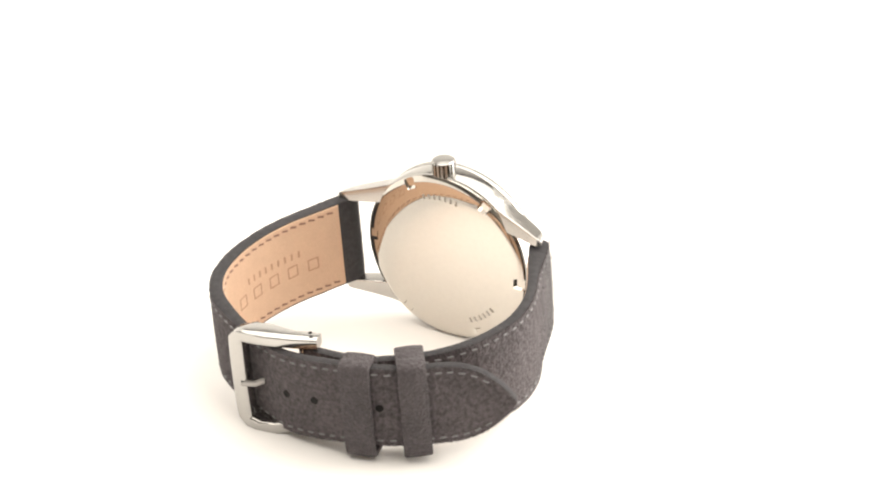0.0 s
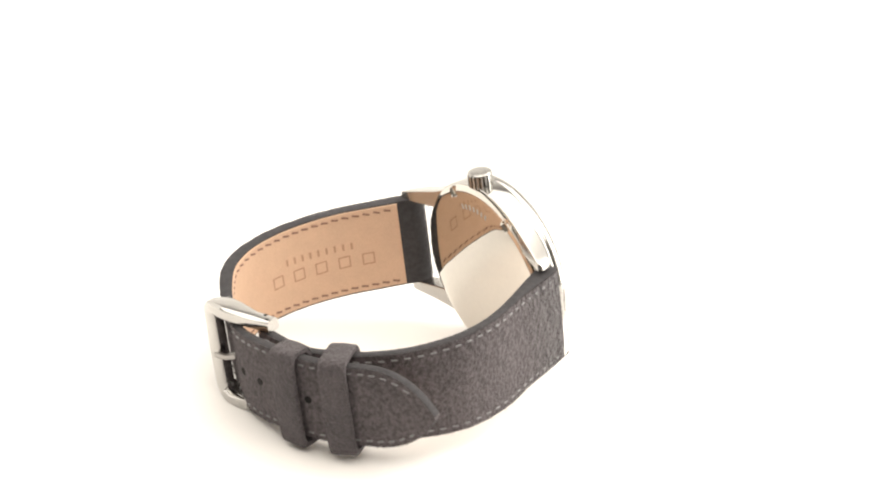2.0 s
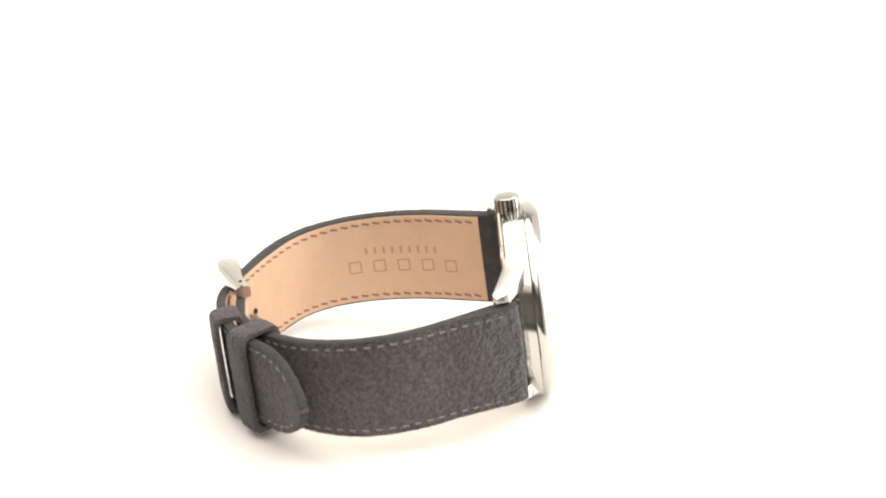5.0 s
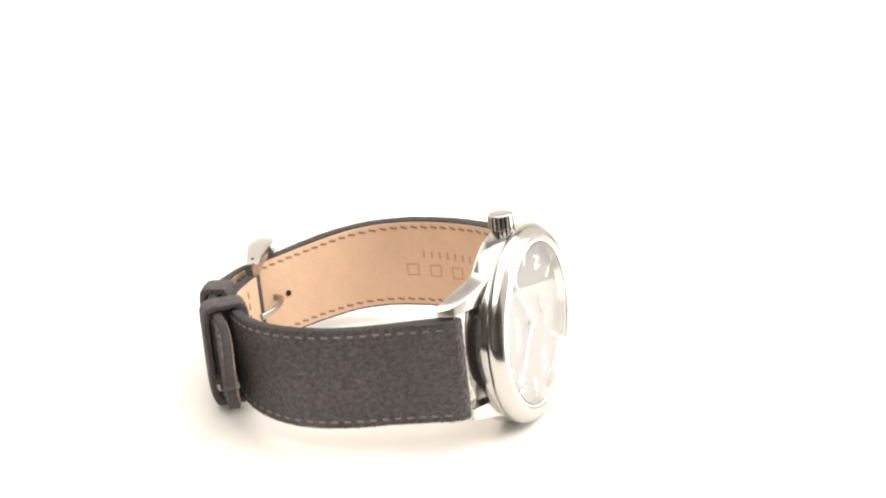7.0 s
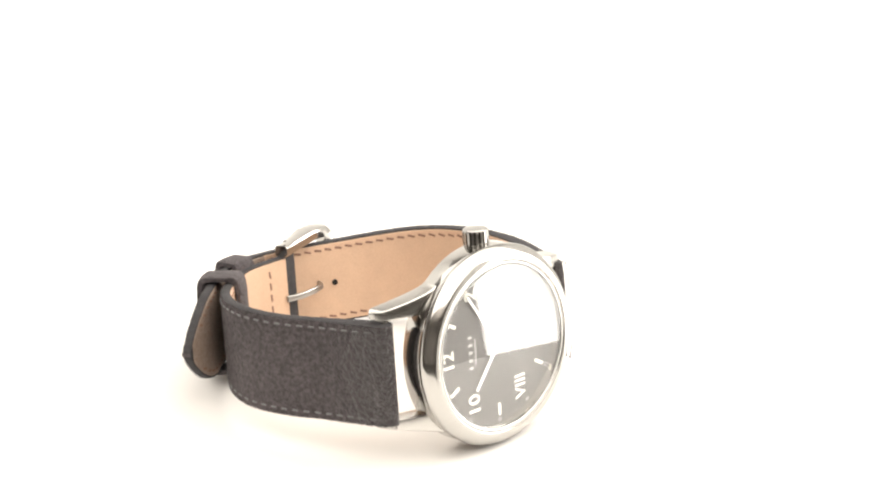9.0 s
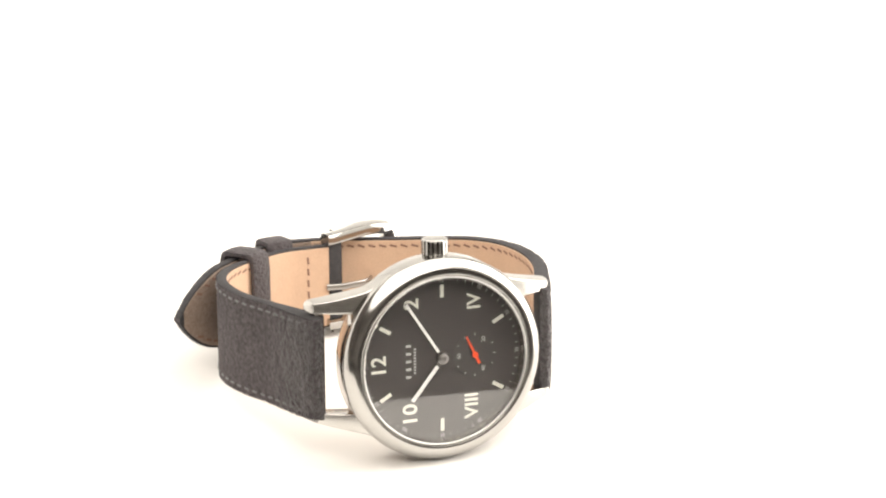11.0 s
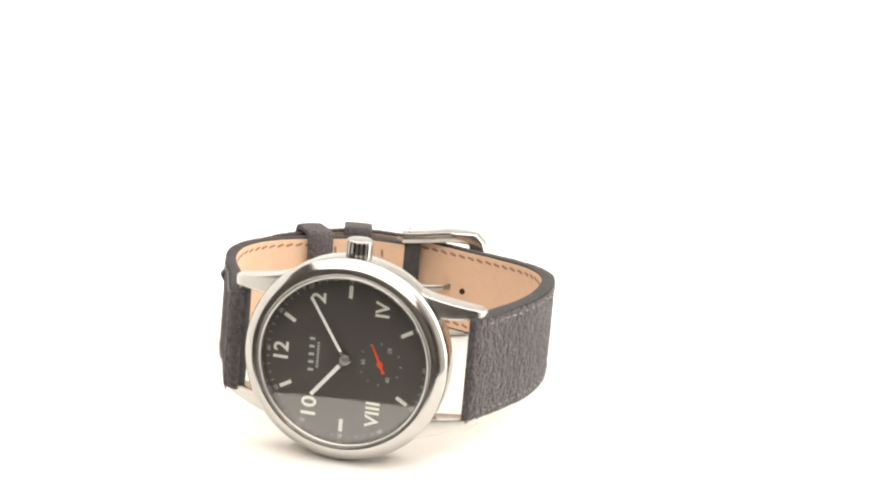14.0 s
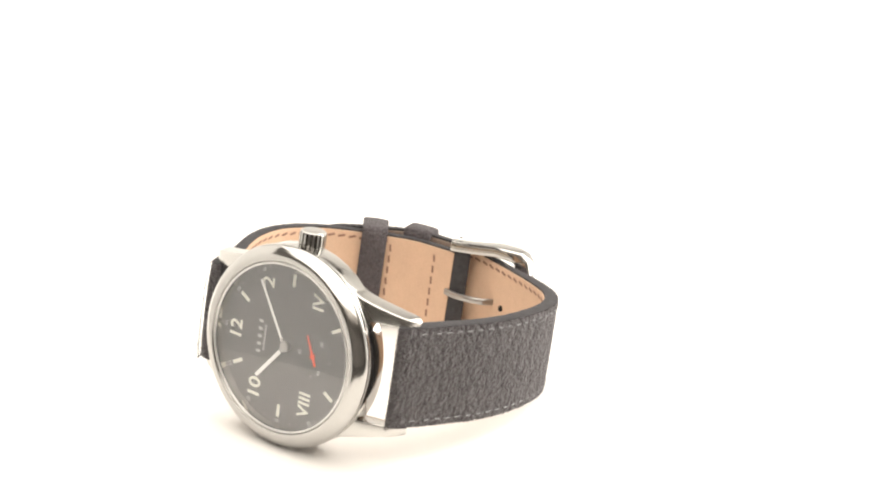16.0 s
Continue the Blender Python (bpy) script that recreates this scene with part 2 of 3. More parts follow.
# ---- the room and the table ----
def build_room():
    linked("table_top", box(0, 0, -0.116, 2.5, 2.5, 0.03), DARKTABLE, smooth=False)
    tagged(bpy.data.objects["table_top"], "dark table top under the white paper", "table", kind="structure")
    for name, x, y, sx, sy in (("wall_north", 0, 1.25, 2.54, 0.04), ("wall_south", 0, -1.25, 2.54, 0.04), ("wall_east", 1.25, 0, 0.04, 2.46), ("wall_west", -1.25, 0, 0.04, 2.46)):
        tagged(linked(name, box(x, y, 0.672, sx, sy, 1.546), DARKWALL, smooth=False), "plain painted studio wall", "wall", kind="structure")
    tagged(linked("ceiling", box(0, 0, 1.47, 2.54, 2.54, 0.04), DARKWALL, smooth=False), "plain painted studio ceiling", "ceiling", kind="structure")
    # white paper that lies flat and curves up behind
    bm = bmesh.new()
    line = [(-0.20, -0.1005), (0.1, -0.1005), (0.45, -0.1005)]
    for k in range(1, 13):
        a = math.pi / 2 * k / 12
        line.append((0.45 + 0.25 * math.sin(a), -0.1005 + 0.25 * (1 - math.cos(a))))
    line.append((0.70, 0.75))
    rows = []
    for k, (y, z) in enumerate(line):
        a, b = line[max(0, k - 1)], line[min(len(line) - 1, k + 1)]
        n = Vector((-(b[1] - a[1]), b[0] - a[0])).normalized() * 0.0004
        rows.append([bm.verts.new((x, y + dy, z + dz)) for x, dy, dz in ((-0.6, n.x, n.y), (0.39, n.x, n.y), (0.39, 0, 0), (-0.6, 0, 0))])
    for a, b in zip(rows, rows[1:]):
        for k in range(4):
            m = (k + 1) % 4
            bm.faces.new((a[k], a[m], b[m], b[k]))
    bm.faces.new(rows[0])
    bm.faces.new(rows[-1][::-1])
    tagged(linked("backdrop", bm, PAPER), "seamless white paper backdrop, curved up behind", "backdrop", kind="structure")
    tagged(linked("diffuser_wall_right", box(0.40, 0.205, 0.221, 0.004, 0.98, 0.641), PAPER, smooth=False), "plain white diffuser wall of the light tent", "wall", kind="structure")
    # the other side of the tent slopes back from its foot
    bm = bmesh.new()
    outline = ((-0.367, -0.0995), (0.695, -0.0995), (0.695, 0.541), (0.43, 0.541))
    near, far = [[bm.verts.new((x, y, z)) for y, z in outline] for x in (-0.322, -0.318)]
    bm.faces.new(near)
    bm.faces.new(far[::-1])
    for k in range(4):
        m = (k + 1) % 4
        bm.faces.new((near[k], near[m], far[m], far[k]))
    tagged(linked("diffuser_wall_left", bm, PAPER, smooth=False), "white diffuser wall of the light tent, sloped in front", "wall", kind="structure")


def build_turntable():
    base = new("turntable")
    tagged(base, "round white turntable disc carrying the wristwatch", "turntable")
    linked("disc", lathe([(0, -0.012), (0.1160, -0.012), (0.1170, -0.011), (0.1170, -0.001), (0.1160, 0.0), (0, 0.0)], 160, "z"), WHITE, base)
    linked("foot", lathe([(0, -0.0998), (0.06, -0.0998), (0.06, -0.012), (0, -0.012)], 96, "z"), WHITE, base)
    return base


# ---- the wristwatch ----
def text_mesh(words, size, depth, bold=0.0):
    """Letters in the built-in font, lying in x and y, centred, as a bmesh."""
    data = bpy.data.curves.new("letters", "FONT")
    data.body, data.size, data.extrude = words, size, depth / 2
    data.offset = size * bold
    data.align_x, data.align_y, data.resolution_u = "CENTER", "CENTER", 3
    ob = bpy.data.objects.new("letters", data)
    mesh = bpy.data.meshes.new_from_object(ob)
    bm = bmesh.new()
    bm.from_mesh(mesh)
    bpy.data.objects.remove(ob)
    bpy.data.curves.remove(data)
    bpy.data.meshes.remove(mesh)
    # centre on the true outline
    if bm.verts:
        lo = Vector([min(v.co[i] for v in bm.verts) for i in range(3)])
        hi = Vector([max(v.co[i] for v in bm.verts) for i in range(3)])
        bmesh.ops.translate(bm, verts=bm.verts, vec=-(lo + hi) / 2)
    return bm


def on_dial(bm, x, y, z, spin=0.0, wide=1.0):
    """Lays flat work on the dial: its up goes to twelve o'clock, spin turns it clockwise seen from the front."""
    m = Matrix(((0, -1, 0, 0), (0, 0, -1, 0), (1, 0, 0, 0), (0, 0, 0, 1)))
    bm.transform(Matrix.Translation((x, y, z)) @ m @ Matrix.Rotation(-radians(spin), 4, "Z") @ Matrix.Diagonal((wide, 1, 1, 1)))
    return bm


def clock(r, degrees):
    """Dial place at radius r, degrees clockwise from twelve."""
    a = radians(degrees)
    return -r * math.cos(a), r * math.sin(a)


DIAL_Y = 1.6


def build_dial(watch):
    dial = part("dial", lathe([(0, DIAL_Y + 0.6), (17.5, DIAL_Y + 0.6), (17.5, DIAL_Y), (0, DIAL_Y)], 128), DIAL, watch, "anthracite dial with cream numerals")
    part("small_seconds", lathe([(0, DIAL_Y - 0.02), (4.75, DIAL_Y - 0.02), (4.85, DIAL_Y - 0.04), (4.95, DIAL_Y - 0.015), (4.95, DIAL_Y + 0.2), (0, DIAL_Y + 0.2)], 72, "y", (7.1, 0, 0)), SUBDIAL, dial, "sunk small seconds dial")
    for hour in (1, 3, 5, 7, 9, 11):
        bm = box(0, 0, 0, 0.78, 2.65, 0.14, 0.04)
        x, z = clock(14.0, hour * 30)
        part("index", on_dial(bm, x, DIAL_Y - 0.06, z, hour * 30), LUME, dial)
    for word, x, z, size, wide in (("12", -13.6, 0.0, 4.3, 1.02), ("2", -6.6, 11.9, 4.3, 1.08), ("10", -7.0, -10.8, 4.3, 1.12), ("IV", 6.8, 11.4, 4.0, 1.0), ("VIII", 6.3, -10.8, 4.0, 1.0)):
        part("numeral", on_dial(text_mesh(word, size, 0.14, 0.016), x, DIAL_Y - 0.06, z, 0, wide), LUME, dial)
    for k in range(12):
        word = ("60", "05", "10", "15", "20", "25", "30", "35", "40", "45", "50", "55")[k]
        x, z = clock(16.25, k * 30)
        spin = k * 30 + (180 if k in (4, 5, 6, 7, 8) else 0)
        part("minute_numeral", on_dial(text_mesh(word, 1.15, 0.05), x, DIAL_Y - 0.015, z, spin), PRINT, dial)
    for k in range(60):
        if k % 5:
            x, z = clock(16.3, k * 6)
            part("minute_tick", on_dial(box(0, 0, 0, 0.13, 0.5, 0.05), x, DIAL_Y - 0.015, z, k * 6), PRINT, dial, smooth=False)
    for word, deg in (("60", 0), ("20", 120), ("40", 240)):
        x, z = clock(3.55, deg)
        part("seconds_numeral", on_dial(text_mesh(word, 1.2, 0.05), 7.1 + x, DIAL_Y - 0.055, z, 0), PRINT, dial)
    for k in range(3):
        r = 1.5 + 0.75 * k
        part("seconds_ring", lathe([(r, DIAL_Y - 0.02), (r + 0.02, DIAL_Y - 0.035), (r + 0.07, DIAL_Y - 0.035), (r + 0.09, DIAL_Y - 0.02)], 60, "y", (7.1, 0, 0)), DIAL, dial)
    for k in range(12):
        if k % 4:
            x, z = clock(4.3, k * 30)
            part("seconds_tick", on_dial(box(0, 0, 0, 0.12, 0.55 if k % 3 == 0 else 0.4, 0.05), 7.1 + x, DIAL_Y - 0.055, z, k * 30), PRINT, dial, smooth=False)
    # maker's marks as plain bars
    for k in range(5):
        part("mark_bar", on_dial(box(0, 0, 0, 0.55, 1.1, 0.05), -7.2, DIAL_Y - 0.015, (k - 2) * 1.62), PRINT, dial, smooth=False)
    for k in range(9):
        part("mark_bar", on_dial(box(0, 0, 0, 0.36, 0.5, 0.05), -5.85, DIAL_Y - 0.015, (k - 4) * 0.62), PRINT, dial, smooth=False)
    # hands
    def hand(name, deg, length, w0, w1, y, start, fill):
        bm = bmesh.new()
        pts = [(-0.55, -1.0), (0.55, -1.0), (w0, start), (w1, length), (-w1, length), (-w0, start)]
        lo = [bm.verts.new((px, py, -0.07)) for px, py in pts]
        hi = [bm.verts.new((px, py, 0.07)) for px, py in pts]
        bm.faces.new(lo[::-1])
        bm.faces.new(hi)
        for i in range(6):
            j = (i + 1) % 6
            bm.faces.new((lo[i], lo[j], hi[j], hi[i]))
        ob = part(name, on_dial(bm, 0, y, 0, deg), SATIN, dial, smooth=False)
        bm = box(0, (start + length) / 2, 0.085, (w0 + w1) * 0.88, length - start - 0.35, 0.06)
        part("hand_inlay", on_dial(bm, 0, y, 0, deg), fill, dial, smooth=False)
        return ob
    hand("hour_hand", 308.5, 10.7, 0.48, 0.44, DIAL_Y - 0.45, 1.7, HANDFILL)
    hand("minute_hand", 57.0, 14.6, 0.36, 0.28, DIAL_Y - 0.75, 1.7, HANDFILL)
    part("hub", lathe([(0, DIAL_Y - 1.0), (0.35, DIAL_Y - 1.0), (0.4, DIAL_Y - 1.08), (0.75, DIAL_Y - 1.05), (0.85, DIAL_Y - 0.95), (1.1, DIAL_Y - 0.9), (1.15, DIAL_Y - 0.2), (0, DIAL_Y - 0.2)], 40), HUB, dial, "dark steel hub of the hands")
    bm = bmesh.new()
    pts = [(-0.30, -2.1), (0.30, -2.1), (0.15, 4.4), (-0.15, 4.4)]
    lo = [bm.verts.new((px, py, -0.05)) for px, py in pts]
    hi = [bm.verts.new((px, py, 0.05)) for px, py in pts]
    bm.faces.new(lo[::-1])
    bm.faces.new(hi)
    for i in range(4):
        bm.faces.new((lo[i], lo[(i + 1) % 4], hi[(i + 1) % 4], hi[i]))
    part("seconds_hand", on_dial(bm, 7.1, DIAL_Y - 0.28, 0, 64.0), ORANGE, dial, "orange seconds hand", smooth=False)
    part("seconds_hub", lathe([(0, DIAL_Y - 0.4), (0.58, DIAL_Y - 0.4), (0.64, DIAL_Y - 0.32), (0.64, DIAL_Y - 0.2), (0, DIAL_Y - 0.2)], 32, "y", (7.1, 0, 0)), ORANGE, dial, "orange seconds hub")
    part("rehaut", lathe([(17.0, DIAL_Y), (17.45, 0.0), (17.7, 0.0), (17.7, DIAL_Y + 0.2), (17.0, DIAL_Y + 0.2), (17.0, DIAL_Y)], 128), BRIGHT, dial, "bright steel ring round the dial")
    part("crystal_ring", lathe([(17.42 + 0.24 * math.cos(k * math.pi / 6), -1.0 + 0.24 * math.sin(k * math.pi / 6)) for k in range(13)], 160), RING, dial, "thin bright ring at the crystal's edge")
    glass = part("crystal", lathe([(0, -1.12), (8.0, -1.12), (16.6, -1.12), (16.8, -1.12), (17.0, -1.1), (17.12, -1.0), (17.15, -0.85), (17.15, -0.15), (17.0, -0.15), (8.0, -0.15), (0, -0.15)], 128), CRYSTAL, watch, "clear flat sapphire crystal")
    glass.visible_shadow = False


def build_lug(case, sx, sz):
    """A horn that leaves the case wall and bends down to the strap."""
    bm = bmesh.new()
    rings = []
    stations = 26
    for i in range(stations + 1):
        u = i / stations
        x = 7.0 + 19.4 * u
        # outer wall follows the case, then runs straight to the tip
        z_case = math.sqrt(max(0.0, 20.7 ** 2 - x * x))
        z_line = 15.3 - 2.75 * ((x - 14.0) / 12.4)
        z_out = (z_case + z_line + math.hypot(z_case - z_line, 0.9)) / 2 - 0.12
        z_in = 10.35 if x > 12 else 10.35 - 0.2 * (12 - x)
        v = max(0.0, (x - 12.0) / 14.4)
        y_front = 2.15 + 4.0 * v ** 1.4 + 1.2 * v ** 4
        y_back = 6.35 + 4.0 * v ** 1.2
        # rounded nose
        nose = max(0.0, (x - 25.0) / 1.4)
        k = math.sqrt(max(0.0, 1 - nose * nose)) * 0.9 + 0.1 if nose > 0 else 1.0
        cz = (z_in + z_out) / 2
        hy, hz = (y_back - y_front) / 2 * k, (z_out - z_in) / 2 * (0.55 + 0.45 * k)
        cy = (y_front + y_back) / 2 + (1 - k) * 0.5
        ring = []
        for a in range(36):
            t = 2 * math.pi * a / 36
            c, s = math.cos(t), math.sin(t)
            px = math.copysign(abs(c) ** 0.18, c)
            py = math.copysign(abs(s) ** 0.18, s)
            slope = 0.4 * min(1.0, v) * (1 - py) / 2 * max(0.0, px)
            ring.append(bm.verts.new((sx * x, cy + hy * py, sz * (cz + hz * px - slope))))
        rings.append(ring)
    for a, b in zip(rings, rings[1:]):
        for i in range(36):
            j = (i + 1) % 36
            bm.faces.new((a[i], a[j], b[j], b[i]))
    bm.faces.new(rings[0])
    bm.faces.new(rings[-1][::-1])
    part("lug", bm, SATIN, case)


def build_case(watch):
    case = part("case", lathe([(17.7, 1.9), (20.7, 1.88), (20.86, 1.93), (20.9, 2.1), (20.9, 6.0), (20.75, 6.45), (20.2, 6.65), (17.7, 6.7), (17.7, 1.9)], 160), STEEL, watch, "round polished steel case")
    part("bezel", lathe([(17.75, 1.86), (20.9, 1.86), (21.02, 1.6), (21.08, 1.05), (20.98, 0.55), (20.7, 0.05), (20.25, -0.4), (19.85, -0.78), (19.5, -1.08), (19.25, -1.25), (19.05, -1.33), (18.8, -1.36), (18.45, -1.38), (18.1, -1.39), (17.9, -1.32), (17.76, -1.1), (17.68, -0.5), (17.68, 0.0), (17.75, 0.4), (17.75, 1.86)], 160), STEEL, case, "wide rounded polished bezel")
    for sx in (-1, 1):
        for sz in (-1, 1):
            build_lug(case, sx, sz)
        bm = lathe([(0, -11.0), (0.7, -11.0), (0.7, 11.0), (0, 11.0)], 20, "z", (24.9, 7.75, 0) if sx > 0 else (-24.3, 7.1, 0))
        part("spring_bar", bm, SATIN, case)

    def notch(a, r, hgt):
        deep = 0.0
        for k in range(6):
            d = abs((math.degrees(a) - (k * 60 + 6) + 180) % 360 - 180)
            if d < 3.4:
                deep = 1.0
        if deep and r > 18.3 and hgt > 6.9:
            return r, 6.9
        return r, hgt
    back = part("case_back", lathe([(19.6, 6.6), (20.3, 6.7), (20.4, 6.85), (20.25, 7.05), (19.7, 7.3), (19.0, 7.5), (18.4, 7.54), (17.8, 7.58), (17.0, 7.62), (16.2, 7.65), (15.6, 7.662), (14.0, 7.668), (10.0, 7.672), (5.0, 7.674), (0, 7.675)], 360, "y", (0, 0, 0), notch), BRIGHT, watch, "mirror-polished screwed case back with notches")
    for word_count, deg0, size in ((7, 90, 1.5), (6, 235, 1.6)):
        for k in range(word_count):
            a = radians(deg0 + (k - (word_count - 1) / 2) * 5.2)
            bm = box(0, 0, 0, size * 0.4, 0.06, size * 0.8)
            bm.transform(Matrix.Translation((15.6 * math.cos(a), 7.655, 15.6 * math.sin(a))) @ Matrix.Rotation(math.pi / 2 - a, 4, "Y"))
            part("engraved_bar", bm, ENGRAVE, back, smooth=False)
    def flute(a, r, hgt):
        k = round(a / (2 * math.pi) * 144) % 8
        if r > 2.3 and 20.9 < hgt < 23.75 and k in (0, 1, 2):
            return r * (0.72 if k == 1 else 0.76), hgt
        return r, hgt
    crown = part("crown", lathe([(0, 20.55), (2.35, 20.55), (2.62, 20.75), (2.72, 20.95), (2.72, 23.5), (2.6, 23.85), (2.35, 24.05), (1.4, 24.2), (0, 24.25)], 144, "z", (0, 5.05, 0), flute), CROWN, watch, "fluted steel winding crown", smooth=False)
    part("crown_tube", lathe([(0, 19.6), (1.7, 19.6), (1.7, 20.6), (0, 20.6)], 32, "z", (0, 5.05, 0)), SATIN, crown)


LONG_LINE = [(22.7, 7.6), (24.6, 11.9), (27.1, 17.8), (29.7, 24.4), (31.3, 32.2), (31.4, 40.6), (29.7, 48.1), (25.5, 54.3), (18.1, 59.4), (12.1, 62.4), (8.5, 63.9), (5.1, 65.2), (1.7, 66.3), (-2.2, 66.7), (-6.9, 66.5), (-14.3, 65.3), (-20.6, 62.9), (-25.9, 59.3), (-30.6, 55.4), (-36.0, 51.6), (-42.2, 48.4)]
SHORT_LINE = [(-22.0, 7.0), (-24.7, 12.3), (-28.15, 18.5), (-31.2, 24.35), (-33.2, 29.7), (-34.1, 35.0), (-33.8, 39.8), (-31.95, 45.6), (-28.9, 50.6), (-24.5, 55.1), (-19.9, 58.5), (-14.3, 61.5), (-8.2, 62.3), (-3.6, 62.6), (-0.4, 62.9)]


def long_width(s, length):
    w = 10.75 - 1.1 * ease(15, 70, s) - 0.35 * ease(85, 110, s)
    rest = length - s
    if rest < 15:
        w *= max(0.02, 1 - (1 - rest / 15) ** 2.1) ** 0.78
    return w


def stitch_mesh(name, mat, length, wide, proud):
    bm = box(0, 0, 0, length * U, wide * U, proud * U)
    bmesh.ops.bevel(bm, geom=list(bm.edges), offset=proud * U * 0.3, segments=1, affect="EDGES")
    mesh = bpy.data.meshes.new(name)
    bm.to_mesh(mesh)
    bm.free()
    mesh.materials.append(mat)
    return mesh


def build_straps(watch):
    thread = stitch_mesh("stitch", THREAD, 1.3, 0.40, 0.34)
    dent = stitch_mesh("stitch", DENT, 1.65, 0.5, 0.22)
    rng = random.Random(7)

    def stitch(mesh, strap, band, s, z_half, off, tilt=0.0):
        co, t, n = band.place(s, z_half, off)
        m = Matrix((t, Vector((0, 0, 1)), n)).transposed().to_4x4()
        ob = new("stitch", mesh)
        ob.parent = strap
        loc = BASE @ co
        rot = (BASE.to_3x3() @ m.to_3x3()).normalized().to_4x4()
        ob.matrix_basis = Matrix.Translation(loc) @ rot @ Matrix.Rotation(tilt + rng.uniform(-0.06, 0.06), 4, "Z")

    # the strap with the holes, from six o'clock, through the buckle to its tip
    long_band = Band(LONG_LINE, 1, lambda s: 1, lambda s: 0.25 + 0.9 * ease(0, 60, s) - 0.85 * ease(30, 70, s) + 1.5 * ease(74, 98, s) - 2.0 * ease(78, 125, s), lambda s: 3.9 - 0.7 * ease(0, 20, s) - 1.1 * ease(50, 75, s), lambda s: 3.5 - 0.5 * ease(1, 18, s) - 1.0 * ease(50, 75, s), 2.7, (32, 62))
    long_band.width = lambda s: long_width(s, long_band.length)
    short_band = Band(SHORT_LINE, -1, lambda s: 10.65 - 1.0 * ease(30, 60, s), lambda s: -0.85 + 1.4 * ease(0, 65, s) - 0.4 * ease(25, 65, s), lambda s: 4.9 - 2.5 * ease(0, 20, s) - 0.2 * ease(30, 60, s), lambda s: 4.5 - 2.2 * ease(1, 18, s) - 0.3 * ease(30, 60, s), 1.0, (3, 18), True)
    names = (("strap_long", long_band, "dark grey suede strap with holes and pointed tip"), ("strap_short", short_band, "dark grey suede strap half that holds the buckle"))
    for name, band, label in names:
        strap = part(name, band.body(), [SUEDE, EDGE], watch, label)
        if band is long_band:
            first, last = 5.0, band.length * (len(band.p) * 4 // 10 + next(i for i, q in enumerate(band.p[len(band.p) * 4 // 10:]) if q.x < -7.0)) / len(band.p)
        else:
            first, last = 6.4, band.length - 3.6
        part("lining", band.sheet(first, last, 0.5, 0.14), LINING, strap, "tan leather lining")
        if band is long_band:
            part("tip_lining", band.sheet(last + 0.02, band.length - 1.2, 0.6, 0.12), FLESH, strap, "brown underside of the strap's tip")
        build_nap(strap, band, 9000 if band is long_band else 7500, 3 if band is long_band else 4)
        # stitches along both edges
        for side in (-1, 1):
            s = 4.6
            end = band.length - (4.0 if band is long_band else 3.0)
            while s < end:
                w = band.width(s)
                if w > 2.6:
                    z = side * (w - 1.55) / w
                    # slope of the edge near the tip
                    ds = (band.width(s + 0.3) - band.width(s - 0.3)) / 0.6
                    stitch(thread, strap, band, s, z, band.outer(s, z) - 0.04, side * math.atan(ds) + 0.08)
                    if first + 0.8 < s + 0.3 < (last - 0.6 if band is long_band else last - 17.0) or (band is long_band and s > band.length - 22):
                        stitch(dent, strap, band, s + 0.3, side * (w - 1.75) / w, -0.14, 0.24)
                s += 2.45
        if band is short_band:
            # the folded end: cross rows of stitches
            for s in (band.length - 8.6, band.length - 19.5):
                for k in range(6):
                    z = (-0.68 + 1.36 * k / 5)
                    stitch(dent, strap, band, s, z, -0.14, math.pi / 2 + 0.08)
        if band is long_band:
            for x_goal in (6.9, 0.4, -6.1, -19.1):
                s = min((i for i in range(len(band.p)) if i > len(band.p) * 0.4), key=lambda i: abs(band.p[i].x - x_goal)) * band.length / (len(band.p) - 1)
                build_hole(strap, band, s, band.outer(s, 0) - 0.03)
            s = min(range(len(band.p) * 6 // 10), key=lambda i: (band.p[i] - Vector((10.0, 63.0))).length) * band.length / (len(band.p) - 1)
            build_hole(strap, band, s, -0.19, 0.62)
            build_embossing(strap, band)
    return long_band, short_band


def build_nap(strap, band, count, seed):
    """Fine standing fibres of the suede, thickest along the cut edges."""
    rng = random.Random(seed)
    verts, faces = [], []
    for k in range(count):
        s = rng.uniform(0.1, band.length - 0.3)
        if rng.random() < 0.45:
            z = rng.choice((-1, 1)) * (0.985 - abs(rng.gauss(0, 0.012)))
        elif rng.random() < 0.12:
            s, z = abs(rng.gauss(0, 0.35)), rng.uniform(-1, 1)
        else:
            z = rng.uniform(-1, 1)
        w = band.width(s)
        if w < 1.0:
            continue
        co, t, n = band.place(s, z, band.outer(s, z) - 0.16)
        lean = t * rng.uniform(-1, 1) + Vector((0, 0, 1)) * (rng.uniform(-1, 1) + 0.5 * z * abs(z) ** 8) + n * rng.uniform(0.25, 0.9)
        tip = co + lean.normalized() * rng.uniform(0.18, 0.45)
        side = lean.cross(Vector((rng.uniform(-1, 1), rng.uniform(-1, 1), rng.uniform(-1, 1)))).normalized() * rng.uniform(0.03, 0.07)
        base = len(verts)
        verts += [BASE @ (co - side), BASE @ (co + side), BASE @ tip]
        faces.append((base, base + 1, base + 2))
    mesh = bpy.data.meshes.new("suede_nap")
    mesh.from_pydata(verts, [], faces)
    mesh.materials.append(SUEDE)
    ob = new("suede_nap", mesh)
    ob.parent = strap
    tagged(ob, kind="stuff")


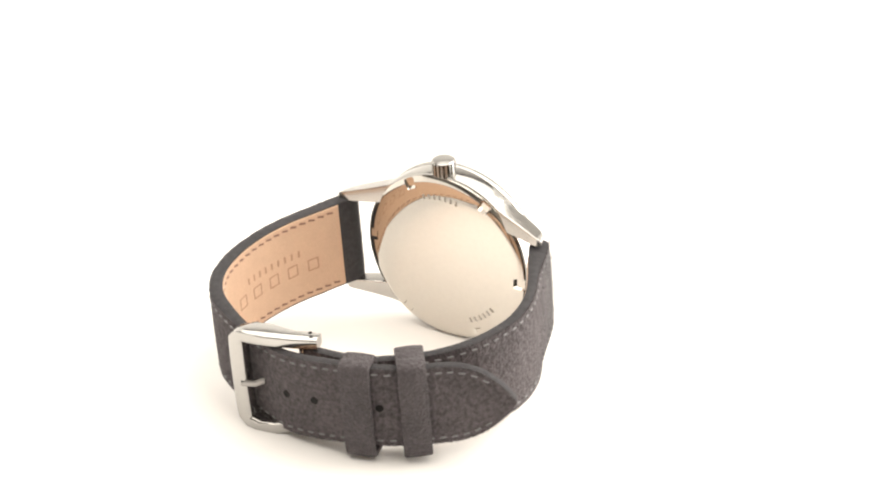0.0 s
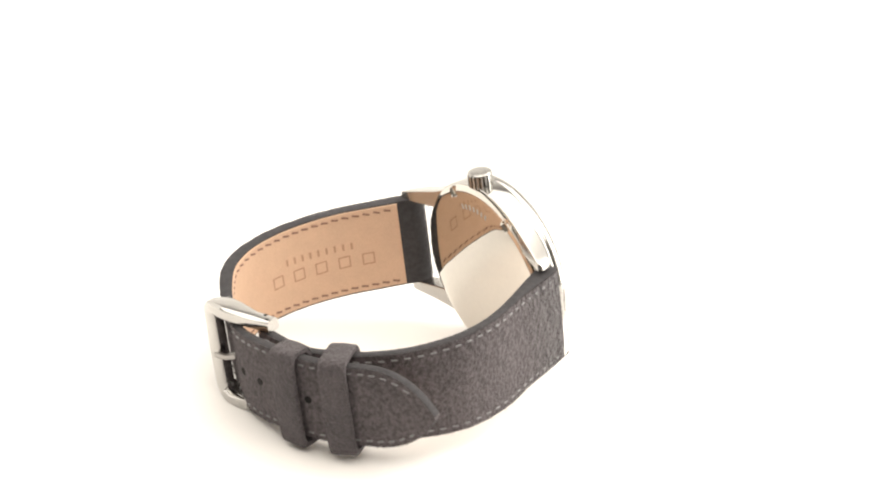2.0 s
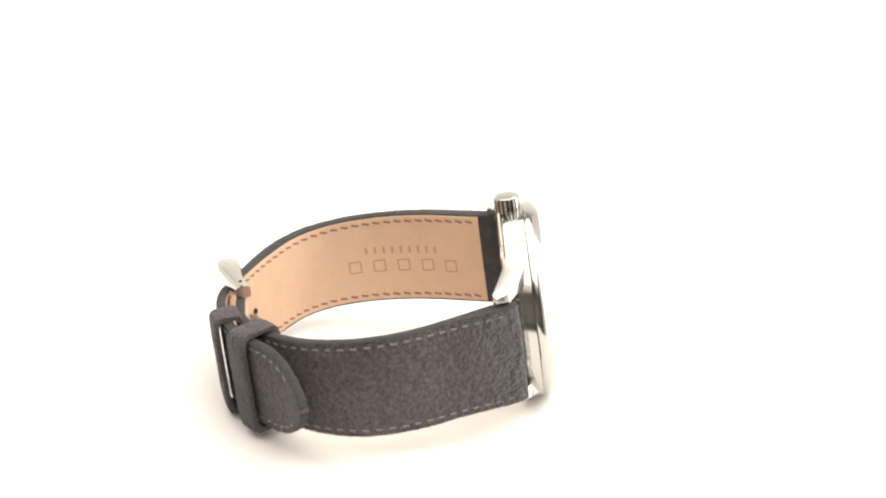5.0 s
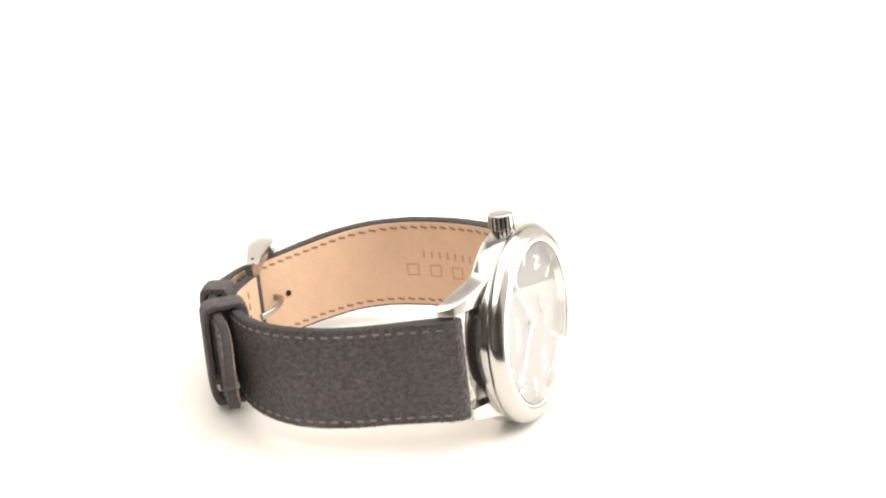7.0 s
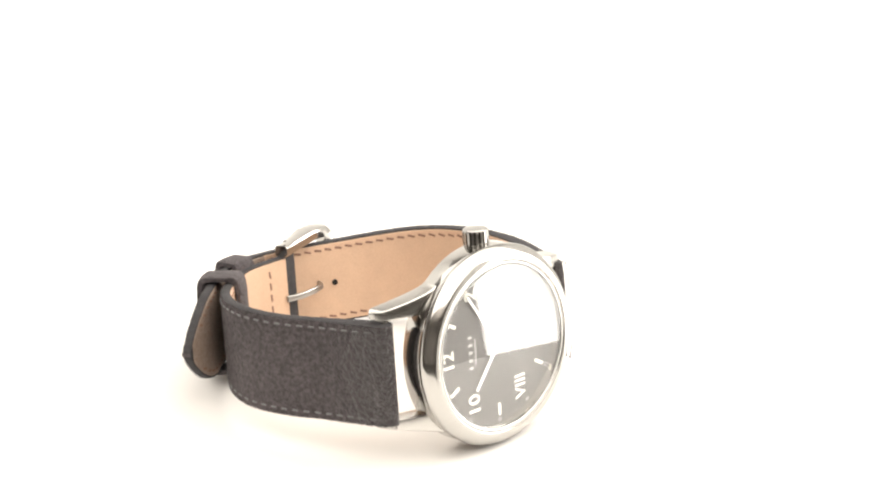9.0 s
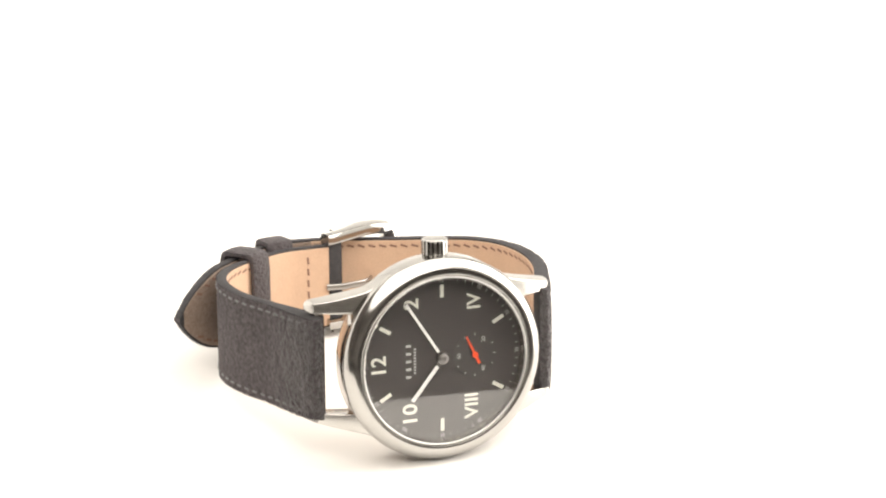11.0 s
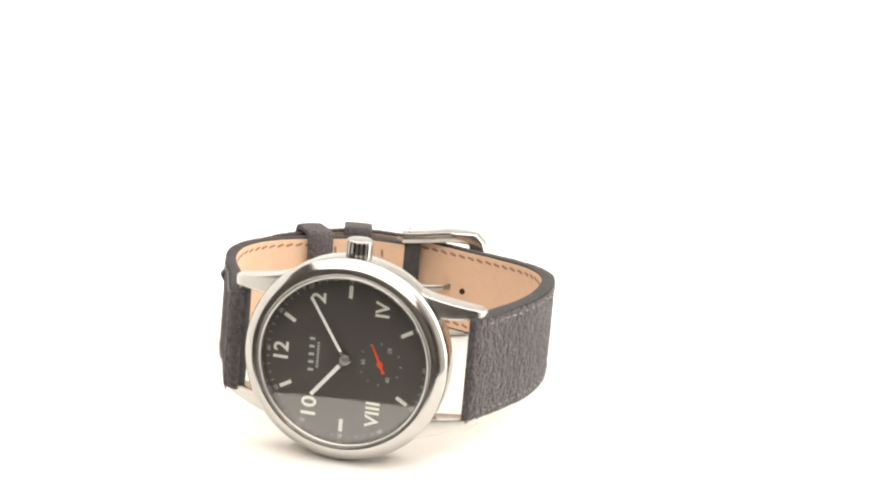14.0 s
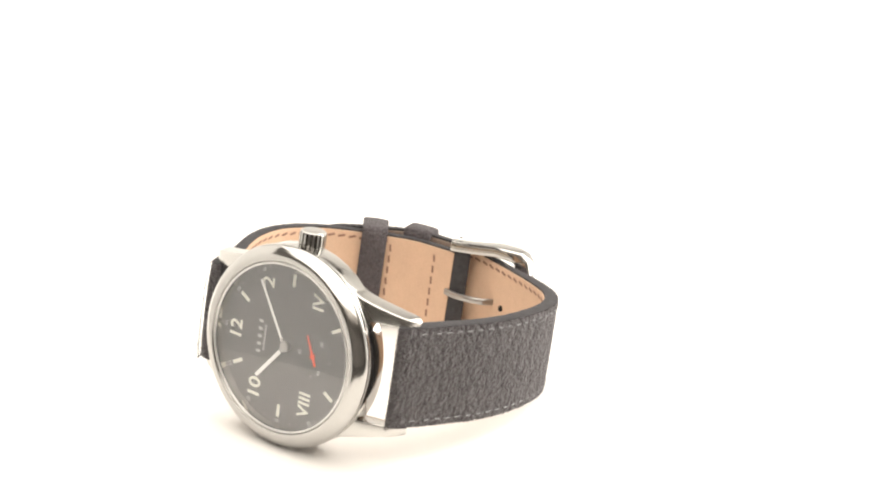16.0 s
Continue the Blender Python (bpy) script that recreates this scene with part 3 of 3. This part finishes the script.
def build_hole(strap, band, s, off, r=0.78):
    co, t, n = band.place(s, 0, off)
    # a near-black plug, no real recess: the hole's inner shade is its colour
    bm = lathe([(0, 0.02), (r * 0.8, 0.03), (r, 0.05), (r * 1.05, 0.02), (r * 1.05, -0.3), (0, -0.3)], 20, "z")
    m = Matrix((t, Vector((0, 0, 1)), n)).transposed().to_4x4()
    bm.transform(Matrix.Translation(co) @ m)
    part("strap_hole", bm, HOLE_SHADE, strap)


def build_embossing(strap, band):
    """Maker's marks pressed into the lining, as plain open frames and bars."""
    def run_of(y):
        return min(range(len(band.p) // 2), key=lambda i: abs(band.p[i].y - y)) * band.length / (len(band.p) - 1)
    s0, s1 = run_of(19.7), run_of(41.4)
    for k in range(5):
        s, mid = s0 + (s1 - s0) * k / 4, -1.7 + 0.25 * k
        for ds, z, ls, lz in ((-1.3, 0, 0.3, 2.9), (1.3, 0, 0.3, 2.9), (0, 1.3, 2.6, 0.3), (0, -1.3, 2.6, 0.3)):
            emboss(strap, band, s + ds, mid + z, ls, lz)
    s0, s1 = run_of(23.0), run_of(38.4)
    for k in range(9):
        emboss(strap, band, s0 + (s1 - s0) * k / 8, 2.2 + 0.1 * k, 0.5, 1.6)


def emboss(strap, band, s, z, ls, lz):
    co, t, n = band.place(s, 0, -0.15)
    m = Matrix((t, Vector((0, 0, 1)), n)).transposed().to_4x4()
    bm = box(0, z - band.drop(s), 0, ls, lz, 0.06)
    bm.transform(Matrix.Translation(co) @ m)
    part("embossed_bar", bm, EMBOSS, strap, smooth=False)


def build_keeper(watch, name, label, mid, direction, inner, outer, half, shift, wide):
    """A suede loop round both straps: a rounded ring swept along z and the strap's depth."""
    bm = bmesh.new()
    t = Vector((direction[0], direction[1], 0)).normalized()
    n = Vector((-t.y, t.x, 0))
    if n.y < 0:
        n = -n
    rings = []
    steps = 64
    for i in range(steps):
        a = 2 * math.pi * i / steps
        c, s = math.cos(a), math.sin(a)
        e = 0.3
        pz = math.copysign(abs(c) ** e, c)
        pn = math.copysign(abs(s) ** e, s)
        ring = []
        for along, grow in ((-0.5, 0.0), (-0.5, 0.9), (-0.44, 1.1), (0, 1.2), (0.44, 1.1), (0.5, 0.9), (0.5, 0.0), (0, -0.05)):
            depth = (outer - inner) / 2
            co = Vector((mid[0], mid[1], shift)) + n * ((outer + inner) / 2 + (depth + grow) * pn) + Vector((0, 0, (half + grow) * pz)) + t * (along * wide)
            co += n * noise.noise(co * 0.8) * 0.12 + Vector((0, 0, noise.noise(co * 1.1) * 0.12))
            ring.append(bm.verts.new(co))
        rings.append(ring)
    for i in range(steps):
        a, b = rings[i], rings[(i + 1) % steps]
        for k in range(8):
            j = (k + 1) % 8
            bm.faces.new((a[k], a[j], b[j], b[k]))
    part(name, bm, SMOOTH_SUEDE, watch, label)


def bar_loop(points, wy, wz, power=0.5, sides=14):
    """A rounded bar swept along points in the watch's space; wy and wz are its half sizes across."""
    bm = bmesh.new()
    rings = []
    pts = [Vector(p) for p in points]
    for i, p in enumerate(pts):
        t = (pts[min(i + 1, len(pts) - 1)] - pts[max(i - 1, 0)]).normalized()
        side = t.cross(Vector((0, 1, 0)))
        if side.length < 0.1:
            side = Vector((0, 0, 1))
        side.normalize()
        up = side.cross(t).normalized()
        ring = []
        for k in range(sides):
            a = 2 * math.pi * k / sides
            c, s = math.cos(a), math.sin(a)
            ring.append(bm.verts.new(p + side * wz * math.copysign(abs(c) ** power, c) + up * wy * math.copysign(abs(s) ** power, s)))
        rings.append(ring)
    for a, b in zip(rings, rings[1:]):
        for k in range(sides):
            j = (k + 1) % sides
            bm.faces.new((a[k], a[j], b[j], b[k]))
    bm.faces.new(rings[0])
    bm.faces.new(rings[-1][::-1])
    return bm


def build_buckle(watch):
    top, low = 12.1, -9.6
    loop = [(-4.8, 62.2, top), (-3.5, 62.6, top), (0, 63.7, top), (5, 64.9, top), (9.0, 65.2, top), (11.0, 65.0, top - 0.3), (11.8, 64.9, top - 1.2)]
    loop = [(x + 0.2 * ease(-2, 8, x), y + 0.5 + 2.2 * ease(-4, 8, x), z - 1.0 + 1.0 * ease(-3, 6, x)) for x, y, z in loop]
    mid = [(12.15, 67.55, top - 3), (12.25, 67.5, 5.8), (12.3, 67.5, 0.5), (12.25, 67.5, -4.7), (12.15, 67.55, low + 3)]
    lower = [(x, y, low + (top - z)) for x, y, z in reversed(loop)]
    bm = bar_loop(loop + mid + lower, 1.6, 1.35, 0.45)
    # the front bar is broad, the arms are narrow and deep
    for vert in bm.verts:
        if vert.co.x > 9.0 and low + 0.9 < vert.co.z < top - 0.9:
            vert.co.x += (vert.co.x - 12.2) * 0.4
    # the arms are deep plates that close up to the strap
    arm = sorted((x, y) for x, y, z in loop)
    for vert in bm.verts:
        x = vert.co.x
        if x < 12.0 and not low + 2.2 < vert.co.z < top - 2.2:
            a, b = next(((p, q) for p, q in zip(arm, arm[1:]) if q[0] >= x), arm[-2:])
            mid_y = a[1] + (b[1] - a[1]) * min(1, max(0, (x - a[0]) / (b[0] - a[0])))
            if vert.co.y < mid_y - 0.4:
                vert.co.y -= 1.9 * ease(-1, 5, x) * (1 - ease(9.0, 12.0, x))
    buckle = part("buckle", bm, STEEL, watch, "polished steel pin buckle")
    tongue = bar_loop([(x, y + 1.7, z + 1.8 + 0.6 * ease(0, 8, x)) for x, y, z in [(-4.6, 60.4, -1.7), (-1, 59.6, -1.6), (3, 59.7, -1.5), (5.6, 60.6, -1.6), (6.6, 62.6, -1.8), (7.4, 64.6, -1.9), (8.8, 66.4, -2.1), (11.6, 67.3, -2.2)]], 0.45, 0.72, 0.7)
    # darker steel than the buckle: the strap's shade is put into its colour
    part("tongue", tongue, HUB, buckle, "steel buckle tongue, the strap's shade in its colour")
    part("buckle_bar", lathe([(0, low + 1.0), (0.6, low + 1.0), (0.6, top - 0.7), (0, top - 0.7)], 20, "z", (-1.9, 64.0, 0)), SATIN, buckle)
    # near-black discs, their recess shade put into the colour
    for z in (top + 1.0, low - 1.0):
        part("pin_end", lathe([(0, z - 0.06), (0.42, z - 0.06), (0.42, z + 0.06), (0, z + 0.06)], 16, "z", (-3.2, 63.2, 0)), HOLE_SHADE, buckle)


watch = new("wristwatch")
tagged(watch, "steel wristwatch with black dial and grey suede strap, on its side", "wristwatch")
build_room()
turntable = build_turntable()
build_dial(watch)
build_case(watch)
build_straps(watch)
build_buckle(watch)
build_keeper(watch, "fixed_keeper", "grey suede keeper beside the buckle", (-15.4, 63.8), (1.0, 0.26), -0.4, 4.1, 9.9, 0.75, 6.3)
build_keeper(watch, "loose_keeper", "loose grey suede keeper loop round both straps", (-24.2, 59.1), (0.80, 0.60), -3.5, 4.3, 10.0, 0.3, 5.8)


def motions():
    rows = [(t, pose(0, 0, 0, 0, 0, a)) for t, a in TURN]
    walk(watch, rows)
    walk(turntable, rows)


motions()
